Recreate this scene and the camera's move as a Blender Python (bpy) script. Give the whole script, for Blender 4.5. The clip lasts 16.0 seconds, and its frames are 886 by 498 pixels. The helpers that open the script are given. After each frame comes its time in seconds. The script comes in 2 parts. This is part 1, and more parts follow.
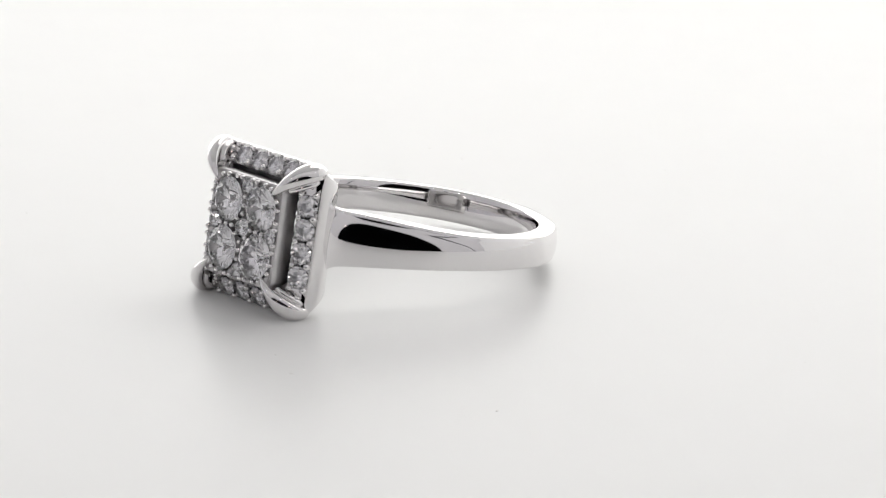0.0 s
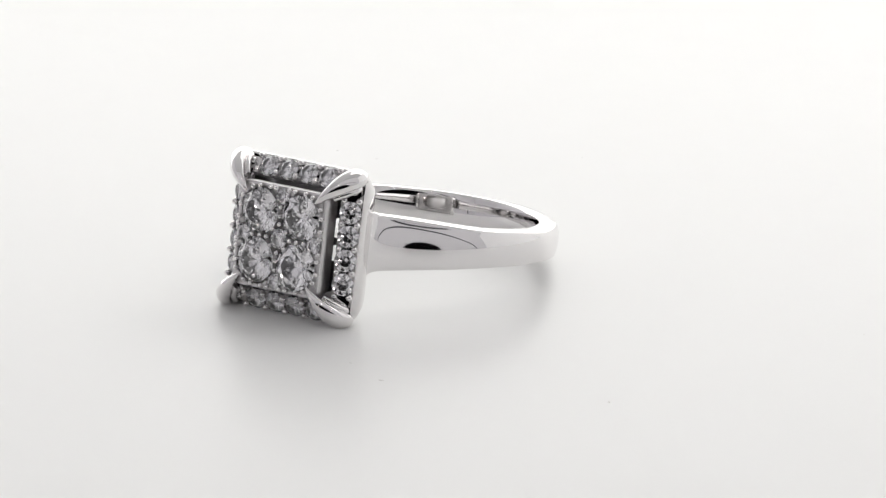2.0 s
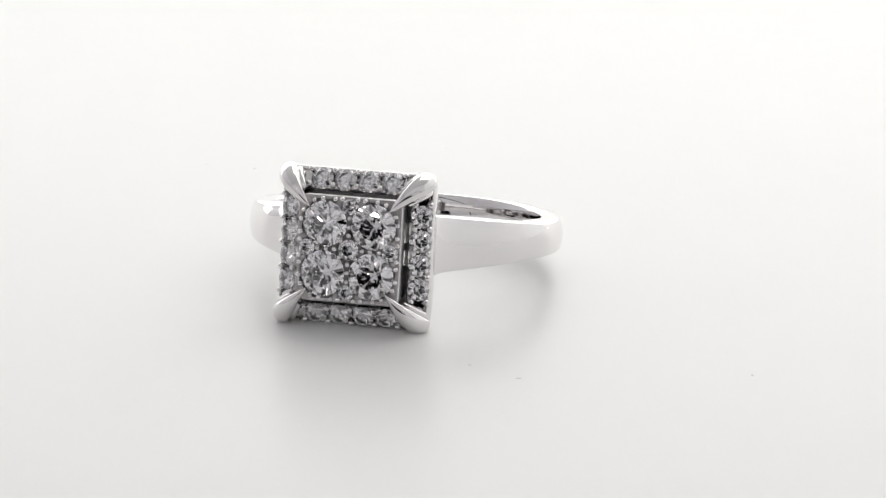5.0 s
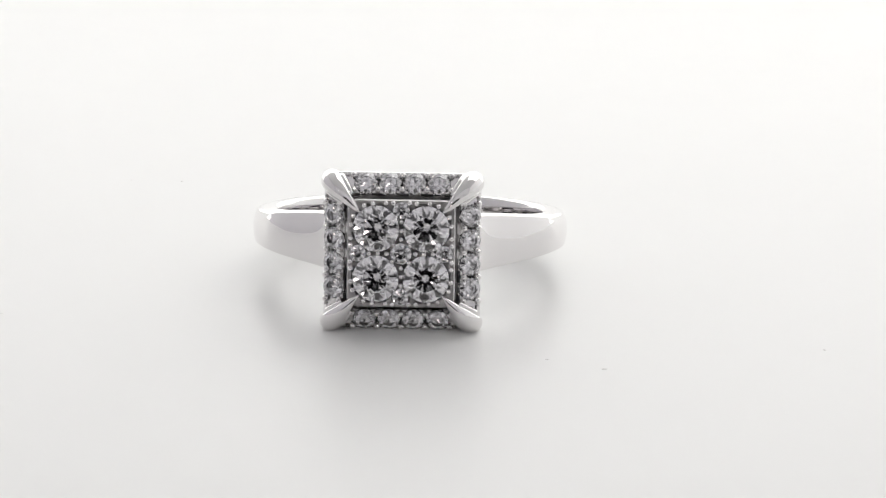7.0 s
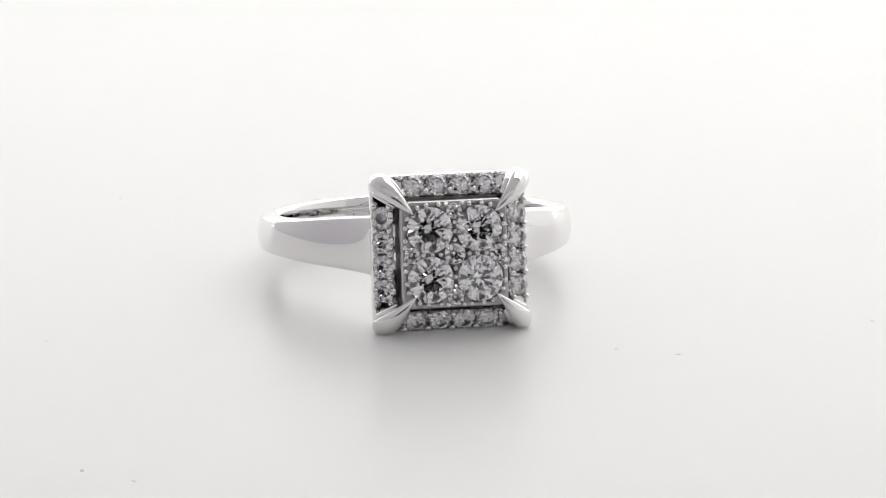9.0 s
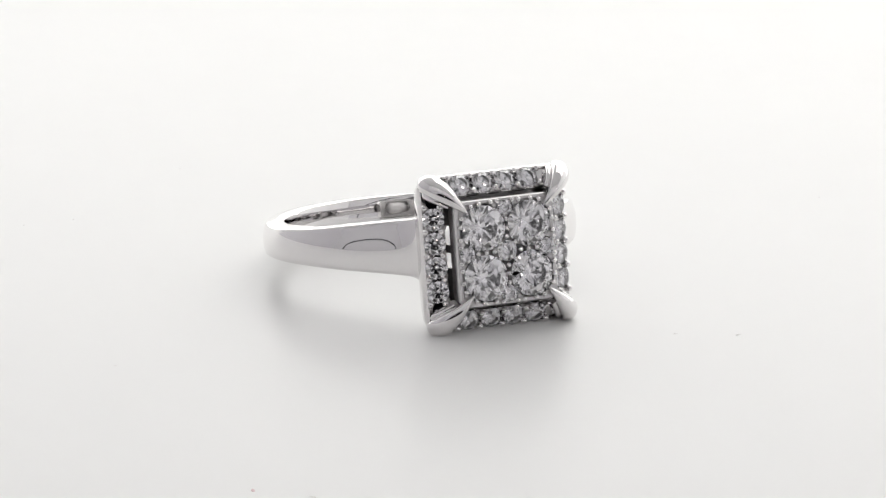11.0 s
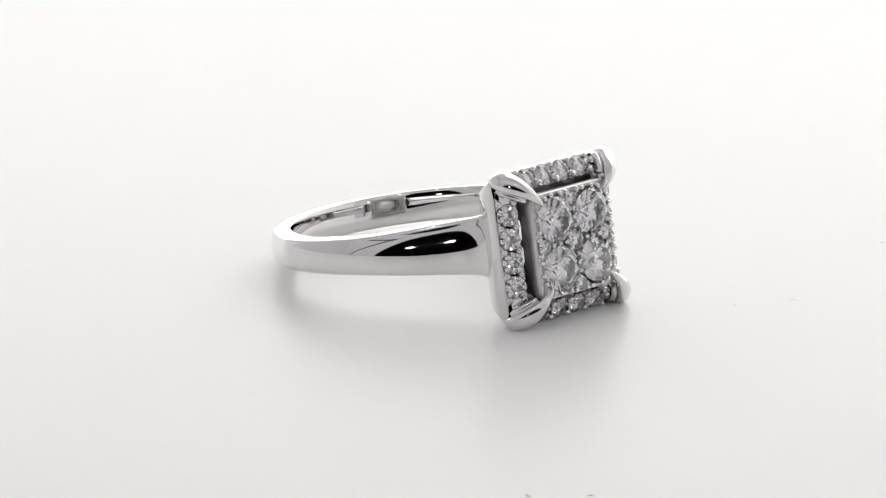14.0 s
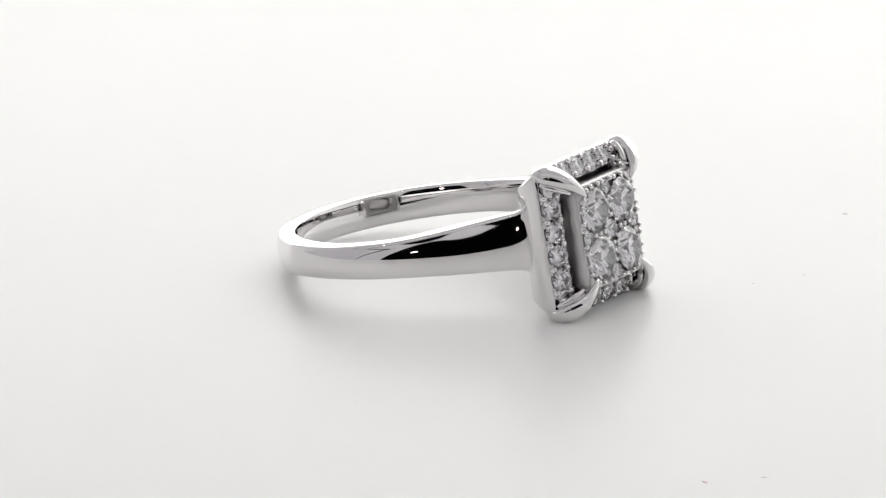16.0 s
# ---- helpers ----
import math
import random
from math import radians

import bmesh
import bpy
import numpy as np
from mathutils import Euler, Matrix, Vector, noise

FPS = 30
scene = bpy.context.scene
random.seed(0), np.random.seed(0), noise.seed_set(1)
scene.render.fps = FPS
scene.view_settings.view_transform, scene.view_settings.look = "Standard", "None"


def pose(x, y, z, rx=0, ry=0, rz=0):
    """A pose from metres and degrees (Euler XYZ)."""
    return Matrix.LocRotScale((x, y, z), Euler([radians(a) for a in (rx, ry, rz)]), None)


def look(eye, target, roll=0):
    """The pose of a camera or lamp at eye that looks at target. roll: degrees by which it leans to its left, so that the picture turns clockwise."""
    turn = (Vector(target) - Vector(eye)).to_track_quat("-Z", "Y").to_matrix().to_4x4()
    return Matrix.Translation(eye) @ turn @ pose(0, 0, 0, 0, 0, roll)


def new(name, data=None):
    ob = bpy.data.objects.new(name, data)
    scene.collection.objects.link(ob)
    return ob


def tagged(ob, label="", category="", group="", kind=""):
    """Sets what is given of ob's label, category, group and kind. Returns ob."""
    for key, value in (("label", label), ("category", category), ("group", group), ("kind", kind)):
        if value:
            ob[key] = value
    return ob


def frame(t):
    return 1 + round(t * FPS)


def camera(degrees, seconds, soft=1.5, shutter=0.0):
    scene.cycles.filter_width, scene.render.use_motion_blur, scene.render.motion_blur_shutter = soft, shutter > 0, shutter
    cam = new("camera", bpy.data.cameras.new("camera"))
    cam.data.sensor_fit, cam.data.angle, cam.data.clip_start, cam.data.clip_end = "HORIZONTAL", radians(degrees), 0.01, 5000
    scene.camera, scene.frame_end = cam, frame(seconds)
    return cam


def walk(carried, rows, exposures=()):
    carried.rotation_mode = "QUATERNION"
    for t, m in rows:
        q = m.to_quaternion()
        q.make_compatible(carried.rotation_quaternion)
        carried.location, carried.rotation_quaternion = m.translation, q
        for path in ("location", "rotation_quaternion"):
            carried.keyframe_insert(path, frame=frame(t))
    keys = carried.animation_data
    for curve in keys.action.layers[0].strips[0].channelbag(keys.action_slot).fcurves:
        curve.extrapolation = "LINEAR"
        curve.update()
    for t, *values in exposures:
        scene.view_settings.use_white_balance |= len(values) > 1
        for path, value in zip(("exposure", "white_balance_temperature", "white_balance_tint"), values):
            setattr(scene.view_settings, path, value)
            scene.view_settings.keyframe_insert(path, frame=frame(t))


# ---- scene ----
SECONDS = 16.0
cam = camera(8.0, SECONDS, soft=1.2)
EYE = look((0.0, -0.38830, 0.11707), (0.001183, 0.0, 0.000882), 0.36)
walk(cam, [(0.0, EYE), (SECONDS, EYE)])

# the turntable's turn, in degrees, at t seconds
START_TURN, TURN_RATE = -48.41, 6.590
# the ring on the turntable: its centre, and the tilt by which its head is lifted
RING_X, RING_Y, RING_Z, RING_TILT = -0.000878, -0.001191, 0.00256, 10.384

TABLE_Z = -0.0002


def turn(t):
    return START_TURN + TURN_RATE * t


# ---- world and light ----
world = bpy.data.worlds.new("world")
scene.world = world
world.use_nodes = True
world.node_tree.nodes["Background"].inputs[0].default_value = (0.03, 0.03, 0.032, 1)
world.node_tree.nodes["Background"].inputs[1].default_value = 0.3
PANEL_LIGHT = 1.18
# emission added to each cloth wall, in place of lamps outside the tent
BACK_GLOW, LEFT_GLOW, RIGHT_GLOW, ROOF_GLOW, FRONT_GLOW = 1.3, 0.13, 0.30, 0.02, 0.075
SPOT_LIGHT = 9.0
LED_LIGHT = 60.0


# ---- materials ----
def material(name, color, rough=0.5, metal=0.0, grain=(0, 0), relief=(0, 0), vary=0.0, spec=0.5, emit=0.0, tint=None, glow=None):
    """grain: scale and strength of the fine roughness changes; relief: scale and height of the bump."""
    m = bpy.data.materials.new(name)
    m.use_nodes = True
    n, l = m.node_tree.nodes, m.node_tree.links
    b = n["Principled BSDF"]
    b.inputs["Base Color"].default_value = (*color, 1)
    b.inputs["Roughness"].default_value = rough
    b.inputs["Metallic"].default_value = metal
    b.inputs["Specular IOR Level"].default_value = spec
    co = n.new("ShaderNodeTexCoord")
    if vary:
        big = n.new("ShaderNodeTexNoise")
        big.inputs["Scale"].default_value = 14
        big.inputs["Detail"].default_value = 6
        l.new(co.outputs["Object"], big.inputs["Vector"])
        ramp = n.new("ShaderNodeMix")
        ramp.data_type = "RGBA"
        ramp.inputs[6].default_value = (*[c * (1 - vary) for c in color], 1)
        ramp.inputs[7].default_value = (*[min(1, c * (1 + vary)) for c in (tint or color)], 1)
        l.new(big.outputs["Fac"], ramp.inputs[0])
        l.new(ramp.outputs[2], b.inputs["Base Color"])
    if grain[0]:
        fine = n.new("ShaderNodeTexNoise")
        fine.inputs["Scale"].default_value = grain[0]
        fine.inputs["Detail"].default_value = 5
        l.new(co.outputs["Object"], fine.inputs["Vector"])
        span = n.new("ShaderNodeMapRange")
        span.inputs[3].default_value = max(0.0, rough - grain[1])
        span.inputs[4].default_value = rough + grain[1]
        l.new(fine.outputs["Fac"], span.inputs[0])
        l.new(span.outputs[0], b.inputs["Roughness"])
    if relief[0]:
        rel = n.new("ShaderNodeTexNoise")
        rel.inputs["Scale"].default_value = relief[0]
        rel.inputs["Detail"].default_value = 4
        l.new(co.outputs["Object"], rel.inputs["Vector"])
        bump = n.new("ShaderNodeBump")
        bump.inputs["Strength"].default_value = 1.0
        bump.inputs["Distance"].default_value = relief[1]
        l.new(rel.outputs["Fac"], bump.inputs["Height"])
        l.new(bump.outputs[0], b.inputs["Normal"])
    if emit:
        b.inputs["Emission Color"].default_value = (*(glow or color), 1)
        b.inputs["Emission Strength"].default_value = emit
    return m


def diamond_material():
    m = bpy.data.materials.new("diamond")
    m.use_nodes = True
    n, l = m.node_tree.nodes, m.node_tree.links
    n.remove(n["Principled BSDF"])
    g = n.new("ShaderNodeBsdfGlass")
    g.inputs["IOR"].default_value = 2.417
    g.inputs["Roughness"].default_value = 0.0
    g.inputs["Color"].default_value = (0.995, 0.993, 1.0, 1)
    l.new(g.outputs[0], n["Material Output"].inputs[0])
    return m


GOLD = material("polished_white_gold", (0.80, 0.785, 0.785), 0.05, 1.0, grain=(900, 0.03), relief=(260, 0.000004))
CAST = material("cast_white_gold", (0.66, 0.645, 0.65), 0.36, 1.0, grain=(1800, 0.1), relief=(2400, 0.00001))
# the same gold, its colour darkened to paint in the shade of the slots
RECESS_SHADE = material("dull_shaded_gold", (0.42, 0.41, 0.41), 0.35, 1.0, grain=(1800, 0.1), relief=(2400, 0.00001))
DIAMOND = diamond_material()
TABLE = material("white_turntable", (0.82, 0.82, 0.815), 0.34, 0.0, grain=(300, 0.06), relief=(1500, 0.000004), vary=0.012, spec=0.5)
CLOTH = material("white_tent_cloth", (0.66, 0.66, 0.665), 0.9, 0.0, relief=(900, 0.0002), vary=0.02, spec=0.2)


# white cloth that emits by itself; hue tints the added glow
def glowing_cloth(name, glow, hue=(1.0, 0.99, 0.98), color=(0.66, 0.66, 0.665)):
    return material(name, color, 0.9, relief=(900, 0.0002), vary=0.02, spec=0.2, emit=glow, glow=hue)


# front cloth coloured darker as shade, with a faint lavender glow added
FRONT_CLOTH = glowing_cloth("shaded_front_glow_cloth", FRONT_GLOW, (1.0, 0.95, 1.03), (0.55, 0.545, 0.56))
BACK_CLOTH, ROOF_CLOTH = glowing_cloth("glowing_back_cloth", BACK_GLOW, (1.0, 1.0, 0.965)), glowing_cloth("glowing_roof_cloth", ROOF_GLOW)
# left is a shaded copy of the cloth, right the brighter one
LEFT_CLOTH, RIGHT_CLOTH = glowing_cloth("shaded_left_glow_cloth", LEFT_GLOW, (1.0, 0.95, 1.03), color=(0.55, 0.545, 0.56)), glowing_cloth("glowing_right_cloth", RIGHT_GLOW)
SEAM = material("dark_seam_tape", (0.05, 0.05, 0.055), 0.7, relief=(800, 0.0003))
DARK = material("dark_room_paint", (0.014, 0.011, 0.016), 0.8, vary=0.3, relief=(60, 0.001))
PANEL = material("lit_diffuser", (1.0, 0.985, 0.97), 0.6, emit=PANEL_LIGHT)
BULB = material("lit_bulb", (1.0, 0.86, 0.82), 0.5, emit=SPOT_LIGHT)
LED = material("lit_small_lamp", (1.0, 0.93, 0.86), 0.5, emit=LED_LIGHT)
FRAME = material("white_frame_plastic", (0.75, 0.75, 0.75), 0.4, grain=(200, 0.1))
SPECK = material("grey_dust", (0.78, 0.77, 0.76), 0.9, relief=(4000, 0.00002))
PINK = material("pink_fibre", (0.74, 0.6, 0.62), 0.9, relief=(4000, 0.00002))

MM = 0.001


# ---- mesh helpers ----
def mesh(name, bm, mat, smooth=False):
    bmesh.ops.recalc_face_normals(bm, faces=bm.faces)
    me = bpy.data.meshes.new(name)
    bm.to_mesh(me)
    bm.free()
    me.materials.append(mat)
    if smooth:
        me.polygons.foreach_set("use_smooth", [True] * len(me.polygons))
    return me


def part(name, bm, mat, parent, label="", smooth=False):
    """One mesh object under a thing or a part; bm may be a mesh already made."""
    me = bm if isinstance(bm, bpy.types.Mesh) else mesh(name, bm, mat, smooth)
    ob = new(name, me)
    ob.parent = parent
    return tagged(ob, label)


def sharpen(ob, degrees):
    """Keeps edges steeper than that sharp on a smooth mesh."""
    ob.data.set_sharp_from_angle(angle=radians(degrees))


def box(bm, x0, x1, y0, y1, z0, z1):
    m = Matrix.Translation(((x0 + x1) / 2, (y0 + y1) / 2, (z0 + z1) / 2)) @ Matrix.Diagonal((x1 - x0, y1 - y0, z1 - z0, 1))
    return bmesh.ops.create_cube(bm, size=1, matrix=m)["verts"]


def loft(bm, rings, closed=False, caps=True):
    """Joins rings of points, each as long as the next, into a skin."""
    rows = [[bm.verts.new(p) for p in r] for r in rings]
    n = len(rows[0])
    for a, b in zip(rows, rows[1:] + (rows[:1] if closed else [])):
        for i in range(n):
            bm.faces.new((a[i], a[(i + 1) % n], b[(i + 1) % n], b[i]))
    if caps and not closed:
        bm.faces.new(rows[0])
        bm.faces.new(list(reversed(rows[-1])))


def bez(p, q, r, s, n):
    p, q, r, s = Vector(p), Vector(q), Vector(r), Vector(s)
    return [p * (1 - k) ** 3 + q * 3 * k * (1 - k) ** 2 + r * 3 * k * k * (1 - k) + s * k ** 3 for k in (i / n for i in range(n + 1))]


def smoothstep(a, b, v):
    k = min(1, max(0, (v - a) / (b - a)))
    return k * k * (3 - 2 * k)


# ---- the light tent ----
TENT_X, TENT_FRONT, TENT_BACK, TENT_TOP, TENT_FLOOR = 0.62, -0.30, 0.50, 0.56, -0.014
ARCH_X, ARCH_HALF, ARCH_TOP = -0.0375, 0.2075, 0.135
SEAM_X, SEAM_HALF, SEAM_TOP = -0.02, 0.45, 0.16


def tent():
    def wall(name, label, mat, *b):
        bm = bmesh.new()
        box(bm, *b)
        return tagged(new(name, mesh(name, bm, mat)), label, "wall", kind="structure")

    bm = bmesh.new()
    box(bm, -TENT_X, TENT_X, TENT_FRONT, TENT_BACK, TENT_FLOOR - 0.01, TENT_FLOOR)
    tagged(new("floor", mesh("floor", bm, CLOTH)), "white cloth floor under the turntable", "floor", kind="structure")
    # these walls and the roof glow by added emission, with no lamps behind
    wall("wall_back", "white cloth backdrop of the light tent with added glow", BACK_CLOTH, -TENT_X, TENT_X, TENT_BACK, TENT_BACK + 0.01, TENT_FLOOR, TENT_TOP)
    wall("wall_left", "white cloth side of the light tent with added glow", LEFT_CLOTH, -TENT_X - 0.01, -TENT_X, TENT_FRONT, TENT_BACK, TENT_FLOOR, TENT_TOP)
    wall("wall_right", "white cloth side of the light tent with added glow", RIGHT_CLOTH, TENT_X, TENT_X + 0.01, TENT_FRONT, TENT_BACK, TENT_FLOOR, TENT_TOP)
    bm = bmesh.new()
    box(bm, -TENT_X, TENT_X, TENT_FRONT, TENT_BACK, TENT_TOP, TENT_TOP + 0.01)
    tagged(new("ceiling", mesh("ceiling", bm, ROOF_CLOTH)), "white cloth roof of the light tent with added glow", "ceiling", kind="structure")

    # the front, with the arched opening through which the camera looks
    bm = bmesh.new()
    xs = sorted({-TENT_X, TENT_X} | {ARCH_X + ARCH_HALF * math.cos(math.pi * i / 48) for i in range(49)})
    low = [TENT_FLOOR + (ARCH_TOP - TENT_FLOOR) * max(0.0, 1 - ((x - ARCH_X) / ARCH_HALF) ** 2) ** (0.72 if x < ARCH_X else 0.5) for x in xs]
    for y in (TENT_FRONT, TENT_FRONT - 0.004):
        rows = [(bm.verts.new((x, y, z)), bm.verts.new((x, y, TENT_TOP))) for x, z in zip(xs, low)]
        for a, b in zip(rows, rows[1:]):
            bm.faces.new((a[0], b[0], b[1], a[1]))
    front = tagged(new("wall_front", mesh("wall_front", bm, FRONT_CLOTH)), "white cloth tent front, shade in its colour, faint added glow, with an arched dark opening", "wall", kind="structure")
    bm = bmesh.new()
    rings = []
    for i in range(65):
        a = math.pi * i / 64
        c = Vector((SEAM_X + SEAM_HALF * math.cos(a), TENT_FRONT + 0.002, TENT_FLOOR + (SEAM_TOP - TENT_FLOOR) * math.sin(a)))
        o = Vector((math.cos(a), 0, math.sin(a)))
        rings.append([c + o * 0.006, c + Vector((0, 0.006, 0)), c - o * 0.006, c - Vector((0, 0.0015, 0))])
    loft(bm, rings)
    part("seam", bm, SEAM, front, "dark seam tape round the opening")

    # a row of small lamps along the top of the front
    for x in (-0.33, -0.12, 0.1, 0.31):
        lamp = tagged(new("tent_lamp"), "small lit lamp on the tent front", "lamp", group="lamps on the tent front")
        lamp.location = (x, TENT_FRONT + 0.006, 0.30)
        bm = bmesh.new()
        bmesh.ops.create_uvsphere(bm, u_segments=12, v_segments=8, radius=0.006)
        part("bulb", bm, LED, lamp, "glowing bulb", True)
        bm = bmesh.new()
        box(bm, -0.012, 0.012, -0.006, 0.0, -0.012, 0.012)
        part("socket", bm, FRAME, lamp)

    # the dark room behind the camera
    bm = bmesh.new()
    box(bm, -1.2, 1.2, -1.6, TENT_FRONT - 0.01, -0.5, 1.1)
    bmesh.ops.delete(bm, geom=[f for f in bm.faces if f.calc_center_median().y > -0.4 and abs(f.calc_center_median().x) < 1], context="FACES")
    tagged(new("wall_room", mesh("wall_room", bm, DARK)), "dark painted room behind the camera", "wall", kind="structure")


PX0, PX1, PY0, PY1 = 0.0, 0.58, 0.09, 0.46


def light_panel():
    base = tagged(new("light_panel"), "lit white diffuser panel under the tent roof", "light panel")
    bm = bmesh.new()
    box(bm, PX0, PX1, PY0, PY1, 0.522, 0.53)
    part("diffuser", bm, PANEL, base, "glowing white diffuser")
    for b in ((PX0 - 0.008, PX0, PY0 - 0.008, PY1 + 0.008), (PX1, PX1 + 0.008, PY0 - 0.008, PY1 + 0.008), (PX0, PX1, PY0 - 0.008, PY0), (PX0, PX1, PY1, PY1 + 0.008)):
        bm = bmesh.new()
        box(bm, *b, 0.515, TENT_TOP)
        part("frame_bar", bm, FRAME, base)


def room_lamp(x, y, z, r, wide):
    lamp = tagged(new("room_lamp"), "small lit round lamp in the dark room", "lamp", group="lamps in the dark room")
    lamp.location = (x, y, z)
    bm = bmesh.new()
    bmesh.ops.create_uvsphere(bm, u_segments=16, v_segments=10, radius=r, matrix=Matrix.Diagonal((wide, 1, 1, 1)))
    part("bulb", bm, BULB, lamp, "glowing bulb", True)
    bm = bmesh.new()
    bmesh.ops.create_cone(bm, segments=20, radius1=r * 1.5, radius2=r * 0.8, depth=r * 1.4, cap_ends=True, matrix=Matrix.Diagonal((wide, 1, 1, 1)) @ Matrix.Translation((0, -r * 1.4, 0)) @ pose(0, 0, 0, 90))
    part("housing", bm, DARK, lamp, "dark housing", True)


# ---- the turntable ----
def turntable():
    R, N = 0.17, 128
    bm = bmesh.new()
    prof = [(R - 0.004, TENT_FLOOR), (R, TENT_FLOOR + 0.002), (R, -0.002), (R - 0.0006, -0.0006), (R - 0.002, 0.0)]
    loft(bm, [[(r * math.cos(2 * math.pi * i / N), r * math.sin(2 * math.pi * i / N), z) for i in range(N)] for r, z in prof])
    top = tagged(new("turntable", mesh("turntable", bm, TABLE, True)), "smooth white turntable with a satin surface", "turntable")
    sharpen(top, 30)
    rng = random.Random(5)
    for x, y, size, mat in SPECKS:
        size *= 0.55
        bm = bmesh.new()
        bmesh.ops.create_icosphere(bm, subdivisions=1, radius=size * MM)
        for v in bm.verts:
            v.co = Vector((v.co.x * rng.uniform(0.9, 1.9), v.co.y * rng.uniform(0.5, 0.9), v.co.z * 0.2)) * rng.uniform(0.8, 1.2)
        sp = part("speck", bm, mat, top)
        sp.matrix_basis = pose(x * MM, y * MM, size * 0.1 * MM, 0, 0, rng.uniform(0, 180))
    return top


SPECKS = [(-17.0, 18.4, 0.17, SPECK), (8.3, -19.5, 0.2, SPECK), (11.8, -21.2, 0.26, SPECK), (25.3, -16.6, 0.26, SPECK), (-24.5, -39.3, 0.26, SPECK),
          (-27.2, -37.0, 0.35, PINK), (-25.9, -12.0, 0.16, SPECK), (-20.4, 18.5, 0.16, SPECK), (30.5, 4.0, 0.12, SPECK), (-6.0, 27.0, 0.1, SPECK)]

# ---- the ring; x to its side, y away from the stones, z along the finger ----
OUTER, INNER, INNER_Y, BAND_RISE = 10.0, 8.4, 0.25, 0.22


def band_half_width(phi):
    """Half the band's width at an angle from the head."""
    return float(np.interp(phi, (28, 40, 50, 60, 71, 95, 180), (1.95, 1.68, 1.45, 1.3, 1.17, 1.04, 1.07)))


def band_section(po, pi, out, half, crown):
    """A closed section between the outer point po and the inner point pi."""
    pts = []
    r = 0.24
    draft = 0.05 * (half - r)
    n = 12
    for i in range(n + 1):
        v = -1 + 2 * i / n
        z = (half - r) * v
        pts.append(po + out * (-crown * v * v - draft * v) + Vector((0, 0, z)))
    for i in range(1, 5):
        a = math.pi / 2 * i / 5
        pts.append(po + out * (-crown - draft - r * (1 - math.cos(a))) + Vector((0, 0, half - r + r * math.sin(a))))
    inn = (po - pi).normalized()
    for i in range(0, 4):
        a = math.pi / 2 * i / 3
        pts.append(pi + inn * (0.18 - 0.18 * math.sin(a) + 0.06) + Vector((0, 0, half - 0.18 + 0.18 * math.cos(a))))
    for i in range(1, 6):
        v = 1 - 2 * i / 6
        pts.append(pi + inn * 0.06 * v * v + Vector((0, 0, (half - 0.18) * v)))
    for i in range(0, 4):
        a = math.pi / 2 * (1 - i / 3)
        pts.append(pi + inn * (0.18 - 0.18 * math.sin(a) + 0.06) - Vector((0, 0, half - 0.18 + 0.18 * math.cos(a))))
    for i in range(4, 0, -1):
        a = math.pi / 2 * i / 5
        pts.append(po + out * (-crown + draft - r * (1 - math.cos(a))) - Vector((0, 0, half - r + r * math.sin(a))))
    return [(p + Vector((0, 0, BAND_RISE))) * MM for p in pts]


def band(ring):
    def at(phi):
        a = radians(phi)
        up = 0.08 * smoothstep(90, 170, phi)
        po = Vector((OUTER * math.sin(a), -OUTER * math.cos(a), up))
        pi = Vector((INNER * math.sin(a), INNER_Y - INNER * math.cos(a), up))
        return po, pi, Vector((math.sin(a), -math.cos(a), 0)), band_half_width(phi), 0.08 + 0.05 * band_half_width(phi)

    side = [at(p) for p in [180 - 4 * i for i in range(33)]]          # back to 52 degrees from the head
    po, pi = side[-1][0], side[-1][1]
    a = radians(52)
    tang = Vector((-math.cos(a), -math.sin(a), 0))
    oc = bez(po, po + tang * 1.9, Vector((4.62, -9.4, 0)), Vector((4.62, -10.9, 0)), 16)
    ic = bez(pi, pi + tang * 1.5, Vector((3.7, -8.6, 0)), Vector((3.75, -10.9, 0)), 16)
    for i in range(1, 17):
        d = oc[min(16, i + 1)] - oc[i - 1]
        out = Vector((-d.y, d.x, 0)).normalized()
        half = band_half_width(52 - 24 * i / 16) + 1.0 * smoothstep(0.66, 1.05, i / 16) ** 2
        side.append((oc[i], ic[i], out, half, 0.08 + 0.05 * half))
    flip = lambda v: Vector((-v.x, v.y, v.z))
    full = [(flip(o), flip(i), flip(n), h, c) for o, i, n, h, c in reversed(side)] + side[1:]
    bm = bmesh.new()
    loft(bm, [band_section(*s) for s in full])
    ob = part("band", bm, GOLD, ring, "polished white gold band, wider at the shoulders", True)
    sharpen(ob, 50)


def brilliant(radius):
    """A round brilliant with its girdle in z = 0, its table up."""
    bm = bmesh.new()
    ct, pt, tr = math.tan(radians(34.5)), math.tan(radians(40.75)), 0.56
    pts = [(tr, 45 * k, (1 - tr) * ct) for k in range(8)]
    r = 0.8
    pts += [(r, 45 * k + 22.5, (1 - r * math.cos(radians(22.5))) * ct) for k in range(8)]
    pts += [(1.0, 22.5 * k, z) for k in range(16) for z in (0.012, -0.012)]
    r = 0.24
    pts += [(r, 45 * k + 22.5, -(1 - r * math.cos(radians(22.5))) * pt) for k in range(8)]
    vs = [bm.verts.new((q * math.cos(radians(a)) * radius * MM, q * math.sin(radians(a)) * radius * MM, z * radius * MM)) for q, a, z in pts]
    vs.append(bm.verts.new((0, 0, -pt * radius * MM)))
    bmesh.ops.convex_hull(bm, input=vs)
    bmesh.ops.dissolve_limit(bm, angle_limit=radians(0.5), verts=bm.verts, edges=bm.edges)
    return mesh("diamond", bm, DIAMOND)


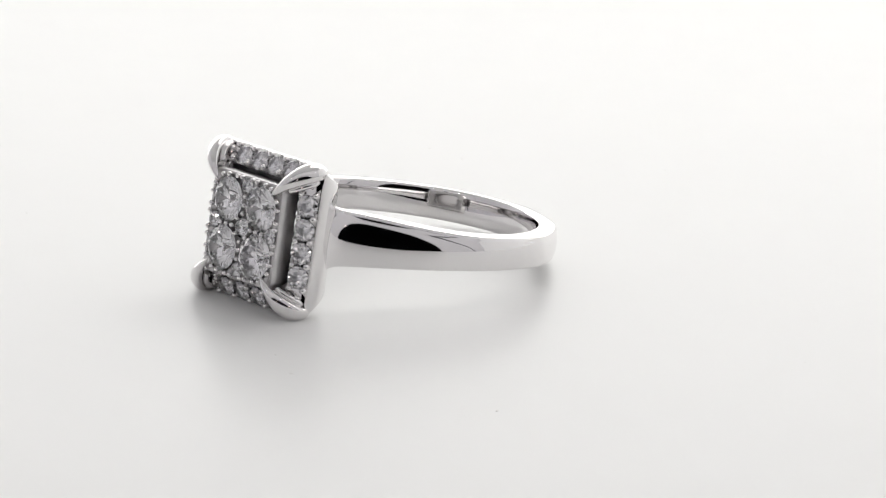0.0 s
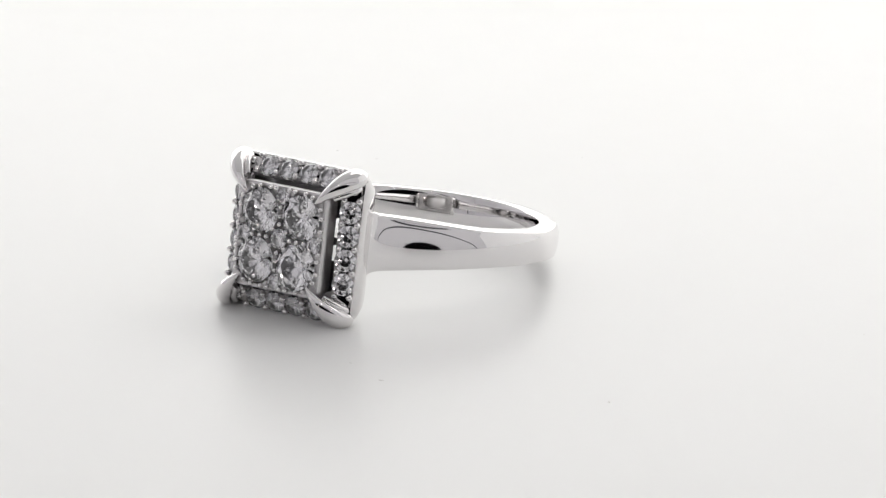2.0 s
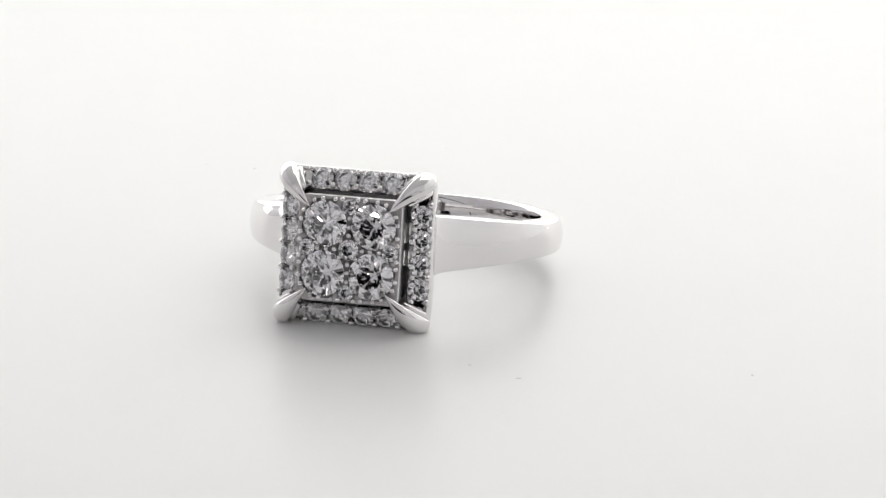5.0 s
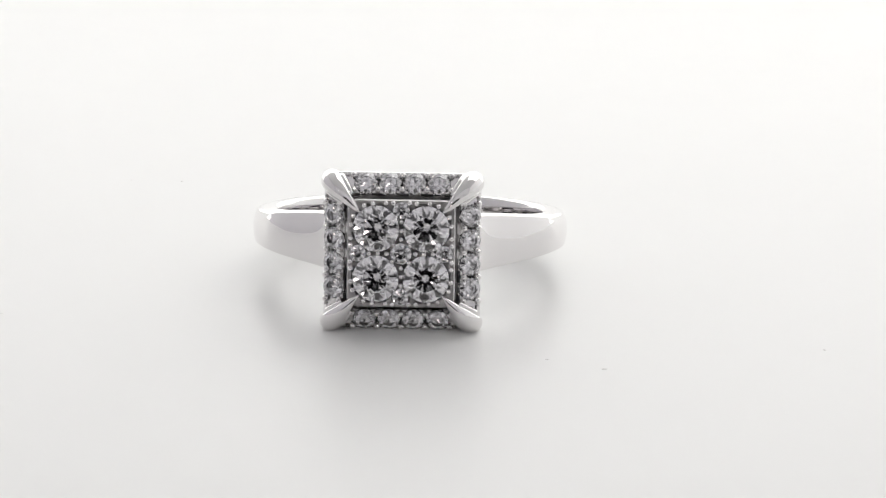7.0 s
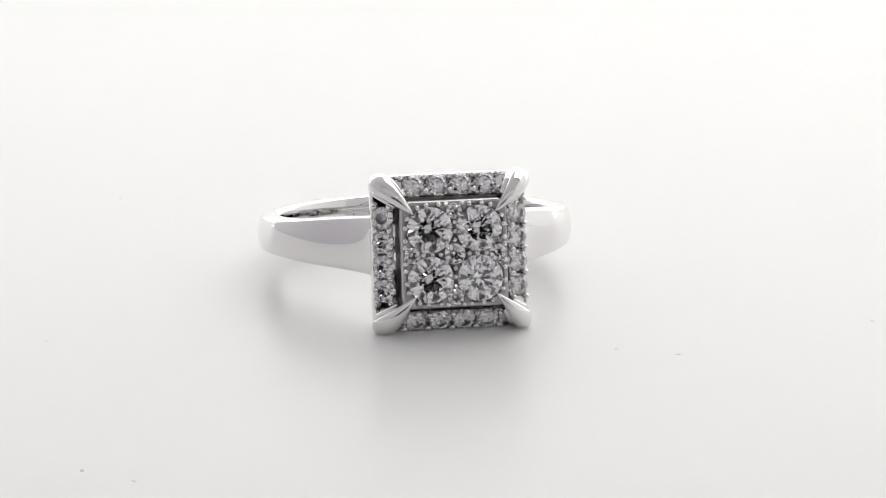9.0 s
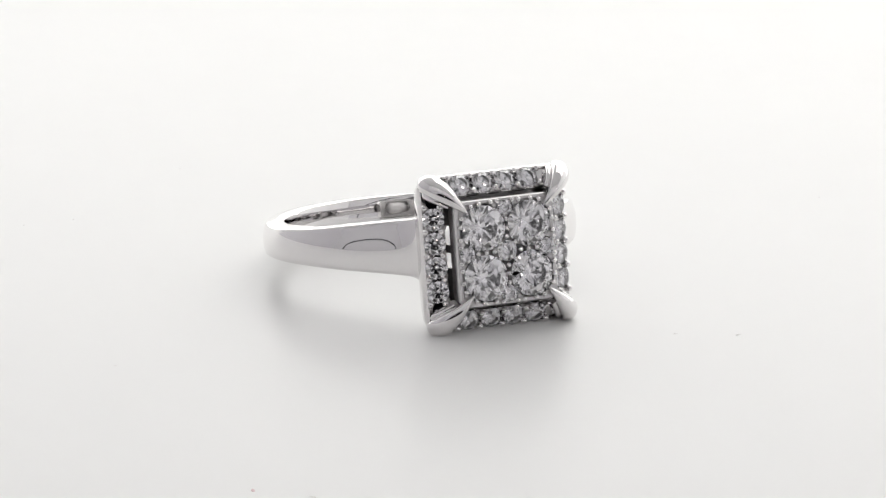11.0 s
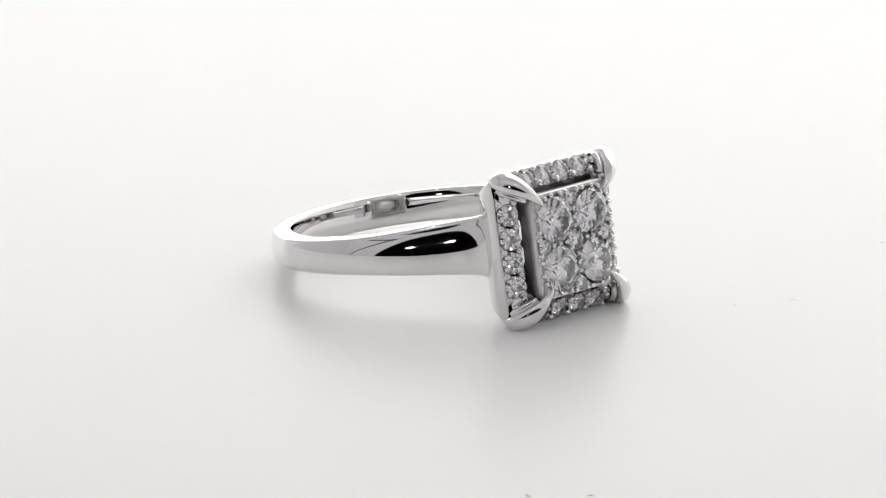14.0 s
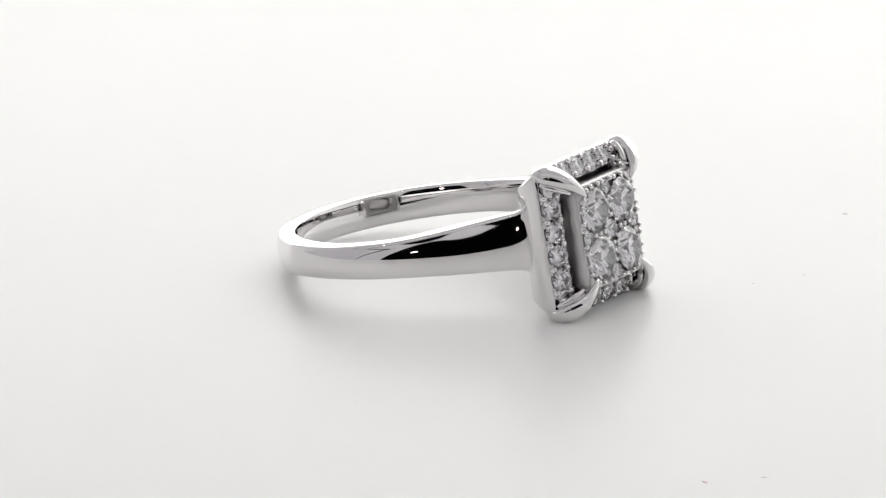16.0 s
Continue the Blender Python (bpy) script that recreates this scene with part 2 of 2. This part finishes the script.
def face_pose(x, y, z, spin=0, lean_x=0, lean_z=0):
    """Turns a thing's z to the front of the head (-y), then leans it outwards by degrees towards +x or +z."""
    return Matrix.Translation((x * MM, y * MM, z * MM)) @ pose(0, 0, 0, 90 - lean_z, 0, 0) @ pose(0, 0, 0, 0, lean_x, 0) @ pose(0, 0, 0, 0, 0, spin)


def bead_mesh(r):
    bm = bmesh.new()
    bmesh.ops.create_icosphere(bm, subdivisions=2, radius=r * MM)
    for v in bm.verts:
        if v.co.z < 0:
            v.co.z *= 3.5
    return mesh("bead", bm, GOLD, True)


CLUSTER_Y = -13.5
HALO_STONES = (-2.26, -0.755, 0.755, 2.26)
LEAN = 27.0


def square_ring(x, r, n=6, m=10):
    """A rounded square in x and z, with that half side: n steps round a corner, m along a side."""
    pts = []
    for k, (sx, sz) in enumerate(((1, 1), (-1, 1), (-1, -1), (1, -1))):
        for i in range(n + 1):
            a = math.pi / 2 * (k + i / n)
            pts.append((sx * (x - r) + r * math.cos(a), sz * (x - r) + r * math.sin(a)))
        last = pts[-1]
        turned = (-last[0], last[1]) if k % 2 == 0 else (last[0], -last[1])
        pts += [(last[0] + (turned[0] - last[0]) * i / m, last[1] + (turned[1] - last[1]) * i / m) for i in range(1, m)]
    return pts


def halo(ring):
    c = radians(LEAN)
    mid, my = 4.20, -12.03

    def place(along, across, up, sd):
        """A point on one side's sloping face: along it, across it (outwards), above it."""
        o = mid + across * math.cos(c) + up * math.sin(c)
        y = my + across * math.sin(c) - up * math.cos(c)
        return ((along, y, o), (o, y, along), (along, y, -o), (-o, y, along))[sd]

    bm = bmesh.new()
    # half side, depth, corner radius of the frame's skin, from the back of its inside round the front to the back
    prof = [(3.8, -9.66, 0.6), (4.1, -10.3, 0.5), (4.15, -11.1, 0.4), (3.56, -11.6, 0.3), (3.50, -12.14, 0.3), (3.54, -12.2, 0.3), (3.60, -12.18, 0.3),
            (3.72, -11.7, 0.3), (4.2, -11.38, 0.4), (4.60, -11.60, 0.5), (4.70, -11.65, 0.5), (4.79, -11.58, 0.55), (4.85, -11.42, 0.6), (4.85, -11.1, 0.7),
            (4.8, -10.6, 0.8), (4.62, -10.15, 0.9), (4.34, -9.8, 0.9), (4.0, -9.64, 0.9)]
    # the wall behind the stones is deep at the shoulders and runs out towards the claws
    rows = []
    for h, y, r in prof:
        rows.append([(x * MM, (y - max(0.0, y + 11.5) * 0.7 * smoothstep(3.4, 4.9, abs(z))) * MM, z * MM) for x, z in square_ring(h, r, 8)])
    loft(bm, rows, closed=True)
    # the closed ends of the four stone rows
    for sd in range(4):
        for e in (-1, 1):
            rings = [[Vector(place(e * a, u, v, sd)) * MM for u, v in ((-0.4, -0.4), (0.4, -0.4), (0.4, 0.03), (-0.4, 0.03))] for a in (2.98, 4.0)]
            loft(bm, rings)
    frame_ob = part("halo_frame", bm, GOLD, ring, "square white gold halo frame set with diamonds", True)
    sharpen(frame_ob, 40)
    # the webs of metal between the stones, from which the beads are raised
    for sd in range(4):
        bm = bmesh.new()
        for k in range(5):
            for e in (-1, 1):
                mid_a = (k - 2) * 1.51
                loft(bm, [[Vector(place(mid_a + u, e * v, up, sd)) * MM for u, v in ((-0.40, 0.66), (0.40, 0.66), (0.0, 0.27))] for up in (-0.45, 0.03)])
        part("stone_seat", bm, CAST, frame_ob, "cast seat between the halo stones")
    # the gallery bars that close the slot between frame and cluster, with two windows a side
    for sd in range(4):
        bm = bmesh.new()
        box(bm, -3.7 * MM, 3.7 * MM, -11.05 * MM, -10.7 * MM, 3.02 * MM, 4.1 * MM)
        # slot shade is in this bar's darker colour
        part("gallery_bar", bm, RECESS_SHADE, frame_ob, "dull cast gallery bar, darkened with slot shade").matrix_basis = pose(0, 0, 0, 0, 90 * sd, 0)
    stone, bead = brilliant(0.70), bead_mesh(0.21)
    rng = random.Random(2)
    for sd in range(4):
        lx, lz = ((0, LEAN), (LEAN, 0), (0, -LEAN), (-LEAN, 0))[sd]
        for s in HALO_STONES:
            x, y, z = place(s, 0, 0.08, sd)
            part("halo_diamond", stone, None, frame_ob).matrix_basis = face_pose(x, y, z, rng.uniform(0, 45), lx, lz)
        for e in (-3.55, 3.55):
            x, y, z = place(e, 0.12, 0.03, sd)
            part("bead", bead, None, frame_ob).matrix_basis = face_pose(x, y, z, 0, lx, lz)
        for k in range(5):
            for across in (-0.47, 0.49):
                x, y, z = place((k - 2) * 1.51, across, 0.16, sd)
                part("bead", bead, None, frame_ob).matrix_basis = face_pose(x, y, z, 0, lx, lz)


def cluster(ring):
    bm = bmesh.new()
    prof = [(2.95, -11.9, 0.6), (3.15, -12.0, 0.6), (3.28, -12.6, 0.6), (3.34, -13.1, 0.6), (3.33, -13.3, 0.6), (3.27, -13.4, 0.6), (3.08, -13.4, 0.55), (3.02, -13.25, 0.5), (3.0, -12.1, 0.5)]
    loft(bm, [[(x * MM, y * MM, z * MM) for x, z in square_ring(h, r)] for h, y, r in prof])
    for k in range(4):
        m = pose(0, 0, 0, 0, 90 * k, 0)
        for web in (((3.05, 2.25), (3.05, 3.0), (3.0, 3.05), (2.25, 3.05)), ((3.05, 0.5), (3.05, 0.98), (2.7, 0.63)), ((3.05, -0.5), (3.05, -0.98), (2.7, -0.63))):
            loft(bm, [[(m @ Vector((x, y, z))) * MM for x, z in web] for y in (-12.4, -13.42)])
    base = part("centre_setting", bm, CAST, ring, "raised square white gold cluster setting", True)
    sharpen(base, 40)
    # the open basket under it: a base rail on posts, its two other sides closed
    bm = bmesh.new()
    loft(bm, [[(x * MM, y * MM, z * MM) for x, z in square_ring(h, r)] for h, y, r in ((2.75, -10.3, 2.0), (3.85, -10.3, 0.5), (3.85, -10.0, 0.5), (2.75, -10.0, 2.0))], closed=True)
    for a, b in ((-2.9, -0.95), (0.0, 0.5), (1.7, 2.9)):
        for x in (-3.0, 2.7):
            box(bm, x * MM, (x + 0.3) * MM, -12.0 * MM, -10.0 * MM, a * MM, b * MM)
    for z in (-3.0, 2.75):
        box(bm, -2.68 * MM, 2.68 * MM, -12.0 * MM, -10.0 * MM, z * MM, (z + 0.25) * MM)
    # the basket takes the darkened gold too, as shade under the cluster
    part("basket", bm, RECESS_SHADE, ring, "open white gold basket on posts")
    big, small, tiny, bead = brilliant(1.45), brilliant(0.66), brilliant(0.52), bead_mesh(0.17)
    rng = random.Random(4)
    for x in (-1.55, 1.55):
        for z in (-1.55, 1.55):
            part("large_diamond", big, None, base).matrix_basis = face_pose(x, CLUSTER_Y - 0.06, z, rng.uniform(0, 45), rng.uniform(-5, 5), rng.uniform(-5, 5))
    for x, z in ((0, 0), (2.68, 0), (-2.68, 0), (0, 2.68), (0, -2.68)):
        part("small_diamond", tiny if x or z else small, None, base).matrix_basis = face_pose(x, CLUSTER_Y, z, rng.uniform(0, 45), rng.uniform(-3, 3), rng.uniform(-3, 3))
    for k in range(4):
        m = pose(0, 0, 0, 0, 90 * k, 0)
        for a, b in ((3.1, -0.95), (3.12, -0.5), (3.12, 0.5), (3.1, 0.95), (3.08, 1.75), (1.75, 3.08), (2.95, 2.3), (2.3, 2.95), (1.98, 0.0), (0.9, 0.0), (1.42, 0.0), (0.55, 0.5)):
            p = m @ Vector((a, CLUSTER_Y - 0.06, b))
            part("bead", bead, None, base).matrix_basis = face_pose(*p)


HEAD_DROP = Vector((0, 0, -0.00012))


def claw_mesh():
    """The claw of the corner at +x, +z."""
    # distance out along the diagonal (each axis), depth, half width, half thickness
    key = [(4.26, -11.0, 0.26, 0.28), (4.48, -11.5, 0.48, 0.38), (4.55, -12.05, 0.64, 0.42), (4.37, -12.65, 0.65, 0.40), (4.01, -13.17, 0.57, 0.36),
           (3.55, -13.54, 0.42, 0.31), (3.07, -13.70, 0.26, 0.21), (2.74, -13.72, 0.13, 0.12), (2.56, -13.70, 0.03, 0.03)]
    wide = Vector((1, 0, -1)).normalized()
    bm = bmesh.new()
    dense = []
    for i in range(len(key) - 1):
        k0, k1, k2, k3 = (np.array(key[min(max(j, 0), len(key) - 1)]) for j in (i - 1, i, i + 1, i + 2))
        for q in (0, 0.25, 0.5, 0.75):
            dense.append(0.5 * (2 * k1 + (k2 - k0) * q + (2 * k0 - 5 * k1 + 4 * k2 - k3) * q * q + (3 * k1 - k0 - 3 * k2 + k3) * q ** 3))
    dense.append(np.array(key[-1]))
    pts = [Vector((s, y, s)) for s, y, _, _ in dense]
    # the claw itself, and the lower wedge on both its sides that it stands on
    for grow, drop, first, last in ((0.0, 0.0, 0, len(dense)), (0.14, 0.5, 4, 22)):
        rings = []
        for i, (s, y, w, th) in list(enumerate(dense))[first:last]:
            d = (pts[min(i + 1, len(pts) - 1)] - pts[max(i - 1, 0)]).normalized()
            up = wide.cross(d).normalized()
            if up.dot(Vector((1, -1, 1))) < 0:
                up = -up
            ring_pts = []
            for k in range(20):
                a = 2 * math.pi * k / 20
                ca, sa = math.cos(a), math.sin(a)
                e, f = ((1.32, 1.15) if sa > 0 else (0.7, 0.9)) if not grow else (0.6, 0.5)
                ring_pts.append((pts[i] - up * drop + wide * (w + grow) * math.copysign(abs(ca) ** f, ca) + up * th * (0.6 if grow else 1.0) * math.copysign(abs(sa) ** e, sa)) * MM)
            rings.append(ring_pts)
        loft(bm, rings)
    me = mesh("claw", bm, GOLD, True)
    me.set_sharp_from_angle(angle=radians(60))
    return me


def diamond_ring():
    ring = tagged(new("diamond_ring"), "polished white gold ring with a square diamond cluster head", "ring")
    band(ring)
    halo(ring)
    cluster(ring)
    for piece in ring.children:
        if piece.name != "band":
            piece.location = HEAD_DROP
    claw = claw_mesh()
    for k in range(4):
        part("claw", claw, None, ring, "pointed polished corner claw").matrix_basis = Matrix.Translation(HEAD_DROP) @ pose(0, 0, 0, 0, 90 * k, 0)
    return ring


tent()
light_panel()
room_lamp(-0.25, -0.9, 0.18, 0.015, 2.6)
room_lamp(0.40, -0.9, 0.23, 0.015, 1.3)
table = turntable()
ring = diamond_ring()


def motions():
    times = [0.5 * i for i in range(33)]
    walk(table, [(t, pose(0, 0, TABLE_Z, 0, 0, turn(t))) for t in times])
    seat = pose(RING_X, RING_Y, RING_Z, -RING_TILT)
    walk(ring, [(t, pose(0, 0, 0, 0, 0, turn(t)) @ seat) for t in times])


motions()
